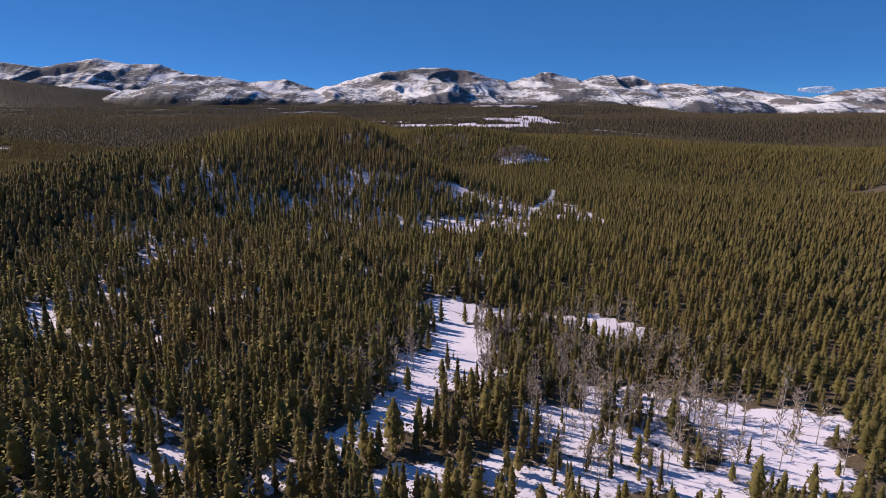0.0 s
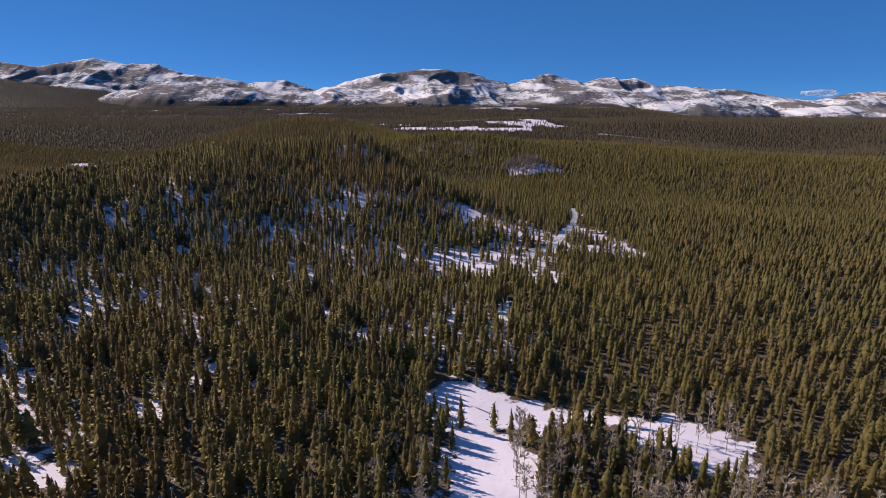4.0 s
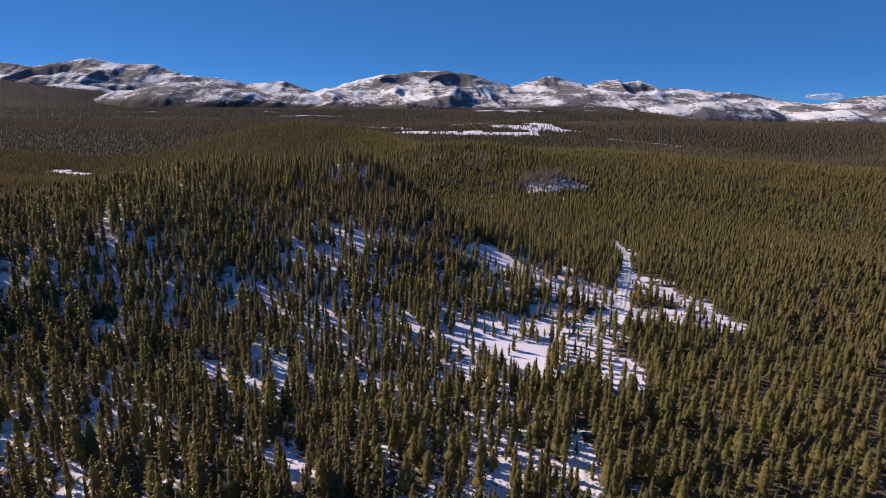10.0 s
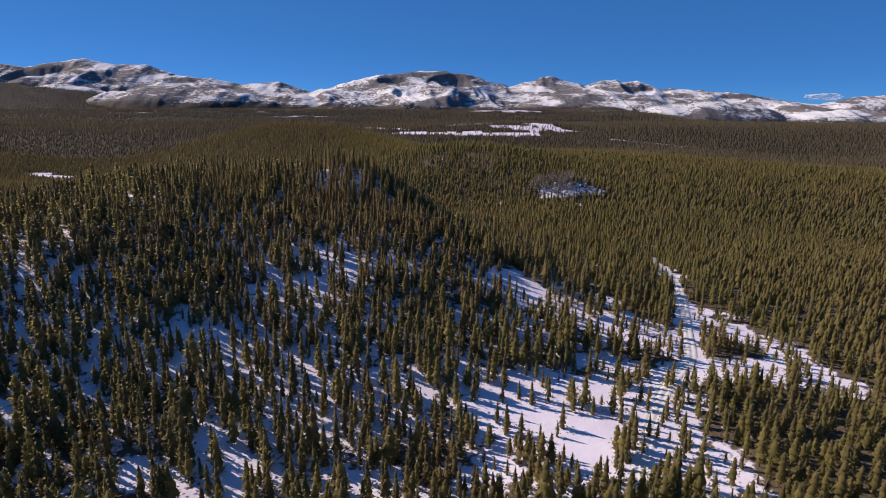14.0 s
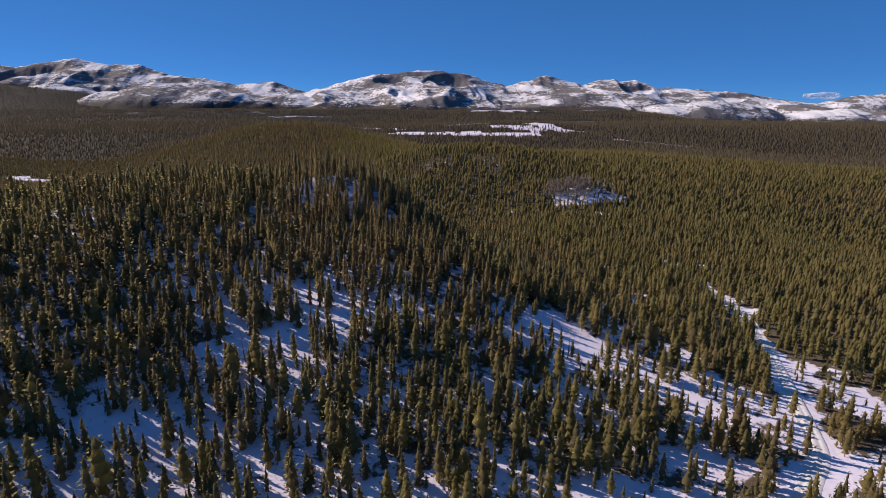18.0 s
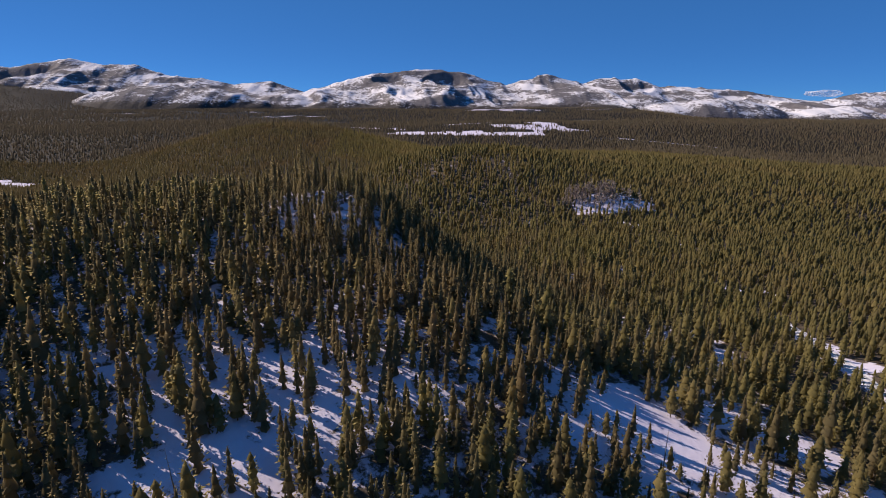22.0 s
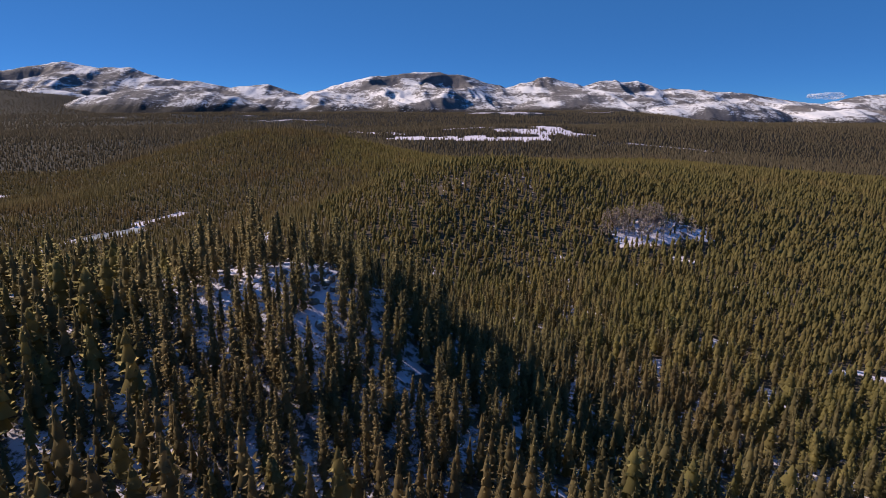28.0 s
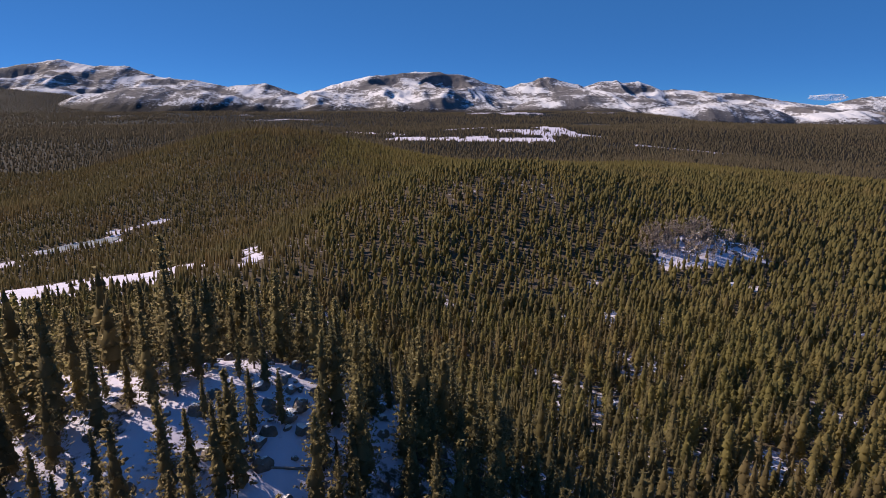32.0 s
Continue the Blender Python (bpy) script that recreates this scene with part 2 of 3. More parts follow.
UPPER_GAPS = [
    (-87, 275, -85, 273, 2, 0.1), (-77, 261, -75, 259, 1.8, 0.1), (-92, 263, -88, 250, 1.6, 0.25), (-71, 229, -66, 229, 2.6, 0.15),
    (-60, 240, -53, 230, 2, 0.2), (-62, 230, -61, 228, 2, 0.2), (-31, 233, -29, 232, 2.2, 0.2), (-43, 251, -42, 248, 1.8, 0.2),
    (-66, 289, -64, 284, 1.8, 0.2), (-56, 291, -51, 294, 2.4, 0.25), (-48, 317, -46, 312, 2, 0.2), (-30, 283, -29, 281, 1.8, 0.2),
    (-53, 296, -57, 297, 2, 0.2), (-31, 309, -30, 307, 1.8, 0.3), (-68, 293, -67, 292, 2, 0.3), (-11, 289, 0, 290, 1.6, 0.3),
]
TRACK_GAPS = [
    (79, 387, 71, 352, 1.4, 0.15), (71, 352, 70, 340, 1.6, 0.15), (70, 340, 61, 313, 1.9, 0.12), (61, 313, 51, 289, 2.6, 0.1),
    (51, 289, 46, 273, 3.2, 0.05), (37, 266, 49, 270, 3.6, 0), (32, 258, 24, 244, 1.6, 0.08), (24, 244, 17, 229, 1.6, 0.1),
    (65, 313, 74, 306, 3, 0.25), (70, 298, 65, 286, 2.4, 0.12), (60, 269, 76, 278, 2.6, 0.25), (76, 276, 75, 259, 2.6, 0.25),
    (16, 201, 13, 187, 1.8, 0.1),
    (60, 302, 74, 282, 8, 0.5), (54, 268, 74, 264, 7, 0.45), (28, 250, 33, 230, 7, 0.5),
]
GLADE = [
    (7, 315, 14, 303, 4.5, 0.19), (24, 315, 35, 309, 3.5, 0.09), (31, 290, 32, 280, 3.5, 0.14), (5, 292, 8, 282, 4, 0.38),
    (39, 296, 47, 288, 2.6, 0.3), (-4, 254, 14, 246, 6, 0.15), (7, 263, 17, 261, 4.5, 0.11), (18, 273, 30, 270, 2.8, 0.15),
    (-3, 242, -9, 232, 4.5, 0.34), (9, 241, 12, 236, 4.5, 0.36), (31, 235, 29, 229, 3, 0.36), (3, 246, 11, 241, 4.5, 0.12),
    (5, 232, 6, 230, 4.5, 0.26), (20, 261, 32, 260, 3, 0.34),
    (0, 310, 40, 285, 9, 0.62), (-5, 256, 30, 254, 11, 0.62),
]
EAST_GAPS = [
    (44, 351, 43, 348, 5.2, 0.12), (74, 373, 73, 355, 3.3, 0.07), (70, 348, 76, 345, 3.9, 0.12), (73, 420, 93, 417, 2, 0.07),
    (75, 421, 79, 417, 2.1, 0.06), (82, 416, 95, 416, 2.2, 0.06), (49, 440, 52, 434, 3.6, 0.09), (44, 405, 43, 402, 3.9, 0.15),
    (9, 511, 8, 506, 2.2, 0.09), (-34, 527, -33, 520, 2.2, 0.12), (8, 506, 8, 502, 3.3, 0.12), (20, 510, 34, 510, 2.4, 0.12),
    (38, 500, 51, 505, 3, 0.12), (82, 538, 81, 534, 2.4, 0.12), (84, 533, 87, 530, 2.1, 0.09), (22, 504, 21, 498, 2.2, 0.12),
]
HILLTOP = [
    (-52, 385, -49, 378, 1.4, 0.2), (-60, 387, -57, 384, 1.6, 0.35), (-46, 389, -42, 386, 1.9, 0.3), (-100, 382, -97, 377, 1.8, 0.3),
    (-105, 398, -103, 396, 1.4, 0.2), (-81, 383, -73, 372, 1.8, 0.5), (-71, 390, -64, 380, 1.4, 0.45), (-52, 374, -50, 372, 2.1, 0.25),
    (-57, 384, -41, 385, 4, 0.76), (-60, 362, -40, 366, 4.8, 0.8),
]
VALLEY = [
    (-190, 505, -178, 545, 22, 0.03), (-150, 540, -165, 560, 13, 0.08),
    (-205, 540, -215, 600, 28, 0.04), (-215, 600, -172, 584, 25, 0.06), (-312, 676, -299, 669, 5, 0.1), (-286, 759, -258, 785, 5, 0.05),
    (-115, 559, -119, 585, 4, 0.15), (-133, 618, -118, 574, 3, 0.2), (-304, 706, -277, 741, 7, 0),
]
FAR_OPENINGS = [
    (70, 557, 102, 564, 11, 0.12), (150, 842, 164, 838, 6, 0.3), (-645, 1012, -588, 990, 15, 0.03), (-820, 1050, -800, 1010, 10, 0.0),
    (-676, 1236, -670, 1244, 5, 0.0), (-180, 1380, -150, 1376, 14, 0.3), (-100, 1380, -70, 1372, 12, 0.3), (20, 1830, 120, 1850, 26, 0.3),
]
MEADOWS = [
    (-101, 1646, 94, 1603, 44, 0.08), (82, 1615, 211, 1594, 46, 0.1), (175, 1752, 246, 1706, 50, 0.25), (280, 1839, 313, 1715, 44, 0.12),
    (317, 1735, 374, 1727, 22, 0.45), (362, 1569, 464, 1632, 26, 0.5), (472, 1618, 570, 1623, 28, 0.4), (577, 1608, 685, 1607, 24, 0.45),
    (774, 1664, 915, 1583, 22, 0.6), (-141, 1796, -117, 1765, 14, 0.3), (-774, 2622, -596, 2467, 40, 0.03), (-424, 2298, -343, 2249, 36, 0.05),
    (-1413, 3266, -1141, 2930, 40, 0.1), (-263, 1921, -195, 1812, 20, 0.2), (-683, 3014, -570, 2984, 45, 0.2), (-1073, 2857, -880, 2804, 40, 0.35),
]
OPENINGS = CLEARING + WEST_GAPS + SLOPE_GAPS + UPPER_GAPS + TRACK_GAPS + GLADE + EAST_GAPS + HILLTOP + VALLEY + FAR_OPENINGS + MEADOWS


def standing(x, y):
    """The share of tree sites that carry a tree."""
    right = ease(x - 0.1 * y, -10, 40)
    slope = np.exp(-((x + 60) / 72) ** 4 - ((y - 305) / 95) ** 4)
    p = 0.88 + 0.07 * right + 0.03 * slope
    p = p - (1 - right) * 0.30 * ease(fractal(x, y, 26, 71, 3), 0.30, 0.75) * ease(x, -190, -110)
    gap = ease(fractal(x, y, 9, 131, 3), 0.78, 0.95) * ease(y, 385, 430) * (1 - ease(y, 620, 720)) * ease(x, -15, 25)
    p = p * (1 - 0.45 * gap)
    for x0, y0, x1, y1, r, left in OPENINGS:
        by = (x > min(x0, x1) - 2 * r) & (x < max(x0, x1) + 2 * r) & (y > min(y0, y1) - 2 * r) & (y < max(y0, y1) + 2 * r)
        px, py = x[by], y[by]
        d = segment(px, py, x0, y0, x1, y1) + 0.3 * r * fractal(px, py, max(7, 0.8 * r), 83, 3)
        p[by] = np.where(d < r, np.minimum(p[by], left), p[by])
    return np.clip(p, 0, 1)


# ---- ground: one sheet to the foot of the mountains ----
def stretch_axis(lo, a, b, hi, step, grow):
    mid = list(np.arange(a, b, step))
    left, right, s = [], [], step
    v = a
    while v > lo:
        s *= grow
        v -= s
        left.append(v)
    v, s = b, step
    while v < hi:
        s *= grow
        right.append(v)
        v += s
    return np.array(left[::-1] + mid + right + [hi])


gx = stretch_axis(-7500, -190, 190, 7500, 3.8, 1.045)
gy = stretch_axis(-900, 30, 470, 5300, 3.2, 1.028)
GX, GY = np.meshgrid(gx, gy)
GZ = land(GX, GY)
nx, ny = len(gx), len(gy)
idx = np.arange(nx * ny).reshape(ny, nx)
quads = np.stack([idx[:-1, :-1], idx[:-1, 1:], idx[1:, 1:], idx[1:, :-1]], -1).reshape(-1, 4)
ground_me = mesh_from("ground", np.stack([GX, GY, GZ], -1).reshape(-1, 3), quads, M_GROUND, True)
wood = ground_me.attributes.new("wood", "FLOAT", "POINT")
cover = standing(GX, GY) - 0.30 * np.exp(-((GX + 50) / 95) ** 4 - ((GY - 310) / 120) ** 4) + 0.25 * ease(GX - 0.1 * GY, -10, 40) * ease(standing(GX, GY), 0.4, 0.8)
cover = np.where((GY > 450) & (cover > 0.5), cover + 0.35 * ease(GY, 450, 700), cover)
far_cover = 0.35 + 0.95 * ease(fractal(GX, GY, 300, 33, 5, 0.6), -1.0, -0.6)
cover = cover * (1 - ease(GY, 2000, 2600)) + far_cover * ease(GY, 2000, 2600) * 1.5
wood.data.foreach_set("value", cover.astype(np.float32).ravel())
# distance mask for the painted canopy dark, deepest past 3000 m
far_canopy_dark = ground_me.attributes.new("far_canopy_dark", "FLOAT", "POINT")
far_canopy_dark.data.foreach_set("value", (ease(GY, 500, 1200) + ease(GY, 2300, 3000)).astype(np.float32).ravel())
ground = tagged(new("ground", ground_me), "snow-covered forest floor with brown needle litter, darkened in colour under the far woods", "ground", kind="structure")

# ---- mountains ----
# skyline from south to north: position along the range, height of the crest
CREST_X = [-5200, -4300, -3673, -3330, -3050, -2860, -2600, -2340, -2135, -1810, -1600, -1312, -1057, -768, -600, -481, -300, -150, 38, 227, 417, 560, 700,
           889, 1081, 1178, 1290, 1364, 1480, 1602, 1821, 1987, 2467, 2954, 3149, 3426, 3745, 4300, 5200]
CREST_Z = [330, 360, 396, 350, 392, 424, 369, 368, 295, 262, 225, 251, 168, 235, 285, 302, 312, 341, 327, 313, 253, 216, 246,
           301, 250, 223, 262, 272, 258, 262, 202, 201, 172, 106, 82, 140, 166, 150, 180]
mx, my = np.arange(-5200, 5201, 13.0), np.arange(3300, 5150, 13.0)
MX, MY = np.meshgrid(mx, my)
crest = np.interp(MX, CREST_X, CREST_Z) + 8
soft_crest = np.interp(MX, CREST_X, np.convolve(np.pad(CREST_Z, 2, "edge"), [0.1, 0.2, 0.4, 0.2, 0.1], "valid"))
floor_z = np.minimum(land(MX, np.full_like(MX, 3300.0)), land(MX, MY)) - 8
warp = 200 * fractal(MX, MY, 520, 12, 3)
line = 4800 + 50 * value_noise(MX, MX * 0, 500, 4)
run = np.clip((line - MY) / (1120 + warp), 0, 1)
back = np.clip((MY - line) / 420, 0, 1)
rise = np.where(MY < line, (1 - run) ** 1.45, 1 - back**1.5)
blend = ease(run, 0.0, 0.3)
MZ = floor_z + (crest * (1 - blend) + soft_crest * blend - floor_z) * rise
rough = np.sin(np.pi * np.clip(run, 0.0, 1.0)) ** 0.8
tall = np.clip((crest - floor_z) / 250, 0.25, 1.2)
MZ = MZ + rough * (58 * ridged(MX + 0.35 * MY + 50 * fractal(MX, MY, 260, 3, 2), MY * 0.30, 420, 21, 4, 0.45) - 12) * tall
# cirques bitten into the front: x, y, half width, depth
for cx, cy, r, d in ((-3130, 4600, 260, 130), (-345, 4620, 130, 80), (80, 4600, 190, 120), (1560, 4640, 120, 70), (2330, 4660, 120, 40)):
    u, v = (MX - cx) / r, (MY - cy) / (r * 0.8)
    q = u * u + v * v
    MZ = MZ - 0.6 * d * np.clip(1.2 - q + 0.25 * fractal(MX, MY, 90, 17, 3), 0, 1) ** 0.9 * ease(run, 0.01, 0.10)
# rounded foothills before the range: x, y, half width, half depth, top
for cx, cy, a, b, top in ((-1760, 4020, 780, 420, 186), (-1050, 4180, 420, 300, 120), (1900, 4100, 700, 380, 92), (980, 4250, 520, 360, 138),
                          (2700, 4050, 700, 400, 30), (-2650, 4200, 480, 320, 205), (-420, 4300, 420, 260, 122), (1500, 4300, 380, 300, 128), (350, 4350, 360, 240, 110)):
    u, v = (MX - cx) / a, (MY - cy) / b
    swell = np.clip(1 - u * u - v * v, 0, 1)
    MZ = np.maximum(MZ, floor_z + (top - floor_z) * swell ** 0.9 + 14 * ridged(MX, MY * 0.5, 260, 61, 3, 0.45) * swell)
MZ = MZ + (9 * ridged(MX, MY * 0.35, 150, 44, 3, 0.5) - 3) * np.where(run > 0.0, 1, 0.3) * ease(MZ - floor_z, 5, 60)
nmx, nmy = len(mx), len(my)
idx = np.arange(nmx * nmy).reshape(nmy, nmx)
quads = np.stack([idx[:-1, :-1], idx[:-1, 1:], idx[1:, 1:], idx[1:, :-1]], -1).reshape(-1, 4)
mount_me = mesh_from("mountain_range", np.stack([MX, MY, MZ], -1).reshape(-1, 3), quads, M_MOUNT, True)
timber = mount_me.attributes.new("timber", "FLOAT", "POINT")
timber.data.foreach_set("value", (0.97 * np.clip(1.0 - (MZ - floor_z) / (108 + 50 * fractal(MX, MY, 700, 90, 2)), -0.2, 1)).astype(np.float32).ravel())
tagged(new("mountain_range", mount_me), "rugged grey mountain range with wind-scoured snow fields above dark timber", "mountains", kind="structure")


# ---- trees ----
def outline(f, taper):
    """A conifer's half width up its height, 1 at the widest: full below, drawn out to a point."""
    return max(0.0, 1 - f) ** taper * min(1.0, 0.62 + 2.4 * f)


def crown_arrays(rs, height, radius, bare, tiers, sides, fronds, taper, core=0.62):
    """A conifer's crown: a ragged core round the stem with tufts of needles standing out of it."""
    verts, faces = [], []
    lo = height * bare
    for k in range(tiers):
        f = k / tiers
        z0, z1 = lo + (height - lo) * f, min(height, lo + (height - lo) * (f + 1.7 / tiers))
        n, turn = len(verts), rs.uniform(0, 6.28)
        for i in range(sides):
            a = turn + 2 * math.pi * i / sides
            r = core * radius * outline(f, taper) * rs.uniform(0.65, 1.25)
            verts.append(np.array([math.cos(a) * r, math.sin(a) * r, z0 + rs.uniform(-0.35, 0.25)]))
        verts.append(np.array([0, 0, z1]))
        faces += [(n + i, n + (i + 1) % sides, n + sides) for i in range(sides)]
    for k in range(fronds):
        f = ((k + rs.uniform(0, 1)) / fronds) ** 1.2 * 0.97
        ang = k * 2.39996 + rs.uniform(-0.7, 0.7)
        wide = outline(f, taper)
        r = radius * wide * rs.uniform(0.55, 1.05)
        at = np.array([math.cos(ang) * r, math.sin(ang) * r, lo + (height - lo) * f + rs.uniform(-0.2, 0.3)])
        e = np.array([math.cos(ang), math.sin(ang), rs.uniform(-0.35, 0.75)]) + rs.normal(0, 0.25, 3)
        e = e / np.linalg.norm(e)
        side = np.cross(e, rs.normal(0, 1, 3))
        side = side / np.linalg.norm(side)
        long = (0.30 + 0.36 * wide) * rs.uniform(0.65, 1.3)
        n = len(verts)
        verts += [at - e * long * 0.5 + side * 0.42 * long, at - e * long * 0.5 - side * 0.42 * long, at + e * long * 0.75]
        faces.append((n, n + 1, n + 2))
    return np.array(verts), np.array(faces)


def trunk_arrays(height, r, sides=5, bend=0.0, rings=2):
    verts, faces = [], []
    for k in range(rings + 1):
        f = k / rings
        for i in range(sides):
            a = 2 * math.pi * i / sides
            rr = r * (1 - 0.92 * f)
            verts.append((math.cos(a) * rr + bend * f * f, math.sin(a) * rr, -0.4 + (height + 0.4) * f))
    for k in range(rings):
        for i in range(sides):
            a, b = k * sides + i, k * sides + (i + 1) % sides
            faces += [(a, b, b + sides), (a, b + sides, a + sides)]
    return np.array(verts), np.array(faces)


def tufted_arrays(rs, height, radius, bare, branches, tufts, taper):
    """A near pine's or spruce's crown: a shaded core with uneven limbs set with small tufts of needles."""
    cv, cf = crown_arrays(rs, height, radius, bare, 7, 7, 0, taper, 0.5)
    verts, faces = list(cv), [tuple(q) for q in cf]
    for k in range(branches):
        f = ((k + rs.uniform(0, 1)) / branches) ** 1.2
        z = height * (bare + (1 - bare) * f * 0.97)
        ang = k * 2.39996 + rs.uniform(-0.7, 0.7)
        length = radius * outline(f, taper) * rs.uniform(0.65, 1.2) + 0.12
        tilt = -0.18 + 0.85 * f + rs.uniform(-0.22, 0.22)
        d = np.array([math.cos(ang) * math.cos(tilt), math.sin(ang) * math.cos(tilt), math.sin(tilt)])
        for j in range(tufts):
            c = np.array([0, 0, z]) + d * length * (0.30 + 0.70 * (j + rs.uniform(0, 1)) / tufts) + rs.normal(0, 0.08, 3)
            e = d * 0.6 + rs.normal(0, 0.45, 3)
            e = e / np.linalg.norm(e)
            o = np.cross(e, rs.normal(0, 1, 3))
            o = o / np.linalg.norm(o)
            size = rs.uniform(0.13, 0.25)
            n = len(verts)
            verts += [c - e * size, c + o * size * 0.45, c + e * size, c - o * size * 0.45 + np.array([0, 0, 0.05])]
            faces += [(n, n + 1, n + 2), (n, n + 2, n + 3)]
    n = len(verts)
    verts += [np.array([math.cos(a) * 0.07, math.sin(a) * 0.07, height * 0.93]) for a in (0, 2.1, 4.2)] + [np.array([0, 0, height * 1.02])]
    faces += [(n, n + 1, n + 3), (n + 1, n + 2, n + 3), (n + 2, n, n + 3)]
    return np.array(verts), np.array(faces)


def planted(name, sites, templates, material, rs, label, category):
    """Many trees in one mesh, of kind stuff. sites: (n, 4) array of x, y, z, scale."""
    vs, fs, n = [], [], 0
    which = rs.randint(0, len(templates), len(sites))
    for k, (tv, tf) in enumerate(templates):
        s = sites[which == k]
        if not len(s):
            continue
        a = rs.uniform(0, 6.283, len(s))
        c, d = np.cos(a)[:, None], np.sin(a)[:, None]
        wide = (s[:, 3] * rs.uniform(0.85, 1.15, len(s)))[:, None]
        x = (tv[None, :, 0] * c - tv[None, :, 1] * d) * wide + s[:, 0:1]
        y = (tv[None, :, 0] * d + tv[None, :, 1] * c) * wide + s[:, 1:2]
        z = tv[None, :, 2] * s[:, 3:4] + s[:, 2:3]
        vs.append(np.stack([x, y, z], -1).reshape(-1, 3))
        fs.append((tf[None] + (np.arange(len(s)) * len(tv))[:, None, None] + n).reshape(-1, 3))
        n += len(s) * len(tv)
    me = mesh_from(name, np.concatenate(vs), np.concatenate(fs), material)
    return tagged(new(name, me), label, category, kind="stuff")


def sites_in(rs, x0, x1, y0, y1, cell):
    """Jittered tree sites over a stretch of ground, thinned by standing()."""
    X, Y = np.meshgrid(np.arange(x0, x1, cell), np.arange(y0, y1, cell))
    X = (X + rs.uniform(-0.55, 0.55, X.shape) * cell).ravel()
    Y = (Y + rs.uniform(-0.55, 0.55, Y.shape) * cell).ravel()
    keep = rs.uniform(0, 1, X.shape) < standing(X, Y)
    return X[keep], Y[keep]


def seen_from_path(x, y, slack=25):
    """Within the wedge of ground that the flight looks over."""
    return np.abs(x + 18) < 0.86 * np.maximum(y, 0) + slack


rs = np.random.RandomState(7)
PINES, SPRUCES = [], []
for k in range(6):
    h = 9.4 + 0.5 * (k % 3)
    PINES.append((tufted_arrays(rs, h, 2.45 + 0.2 * (k % 4), 0.08 + 0.06 * (k % 3), 104, 10, 0.5 + 0.1 * (k % 3)), trunk_arrays(h * 0.95, 0.15)))
    SPRUCES.append((tufted_arrays(rs, h + 0.9, 2.15 + 0.12 * (k % 3), 0.04 + 0.03 * (k % 3), 96, 8, 0.88), trunk_arrays(h * 0.95, 0.16)))
NEAR_PINE = [crown_arrays(rs, 8.8 + 0.4 * (k % 5), 2.4 + 0.2 * (k % 3), 0.06 + 0.05 * (k % 3), 5, 6, 56, 0.46 + 0.09 * (k % 4)) for k in range(14)]
NEAR_SPRUCE = [crown_arrays(rs, 9.6 + 0.4 * (k % 4), 2.15 + 0.14 * (k % 3), 0.03, 5, 6, 56, 0.8) for k in range(8)]
MID_T = [crown_arrays(rs, 8.6 + 0.5 * (k % 4), 2.5, 0.06, 3, 6, 14, 0.58, 0.7) for k in range(10)]
FAR_T = [crown_arrays(rs, 8.0 + 0.5 * (k % 4), 2.6, 0.06, 2, 5, 0, 0.6, 0.8) for k in range(8)]
RIDGE_T = [crown_arrays(rs, 8.0 + 0.5 * (k % 4), 2.4, 0.06, 1, 5, 0, 0.7, 0.8) for k in range(8)]
LAST_T = [crown_arrays(rs, 8.0, 3.0, 0.0, 1, 4, 0, 0.7, 0.8) for k in range(4)]

# sites near the flight
X, Y = sites_in(rs, -330, 360, 40, 520, 2.42)
ok = seen_from_path(X, Y)
X, Y = X[ok], Y[ok]
size = np.clip(rs.normal(0.60, 0.14, len(X)), 0.26, 1.0)
size = size * (1.12 - 0.28 * ease(X - 0.1 * Y, -10, 40))
size = size * (1 + 0.10 * np.exp(-((X + 60) / 32) ** 2 - ((Y - 375) / 20) ** 2))
small = np.zeros(len(X), bool)
for g in GLADE + TRACK_GAPS + CLEARING:
    small |= segment(X, Y, *g[:4]) < g[4] + 1
size = np.where(small, size * rs.uniform(0.45, 1.05, len(X)), size)
Z = land(X, Y)
near_all = np.stack([X, Y, Z, size], 1)
off_line = np.abs(X + 0.112 * Y)
spruce = rs.uniform(0, 1, len(X)) < 0.18 - 0.10 * ease(Y, 390, 430) + 0.45 * (1 - ease(X - 0.1 * Y, -60, 30)) + 0.7 * np.exp(-((X + 25) / 50) ** 2 - ((Y - 385) / 50) ** 2) + 0.5 * np.exp(-((X - 25) / 25) ** 2 - ((Y - 100) / 35) ** 2)
# the trees that stand nearest to the flight line, and most of all those under its end
rank = np.minimum(np.hypot(X + 46, Y - 368), 22 + off_line + rs.uniform(0, 60, len(X))) + np.where((Y > 75) & (Y < 450), 0, 1e6)
alone = np.zeros(len(X), bool)
alone[np.argsort(rank)[:300]] = True
close = (off_line < 115) & (Y < 500) & ~alone
planted("pine_forest", near_all[close & ~spruce], NEAR_PINE, M_PINE, rs, "dense stand of olive-green lodgepole pines on snow", "forest")
planted("spruce_forest", near_all[close & spruce], NEAR_SPRUCE, M_SPRUCE, rs, "dark pointed spruces mixed through the pine stand", "forest")
planted("tree_trunks", near_all[close], [trunk_arrays(9.0, 0.15, 3, 0, 1)], M_BARK, np.random.RandomState(3), "thin grey-brown trunks of the pine stand", "forest")
planted("pine_forest", near_all[~close & ~alone & ~spruce], MID_T, M_FARPINE, rs, "dense stand of olive-green lodgepole pines beside the hill", "forest")
planted("spruce_forest", near_all[~close & ~alone & spruce], MID_T, M_SPRUCE, rs, "dark spruce stand on the flank of the hill", "forest")

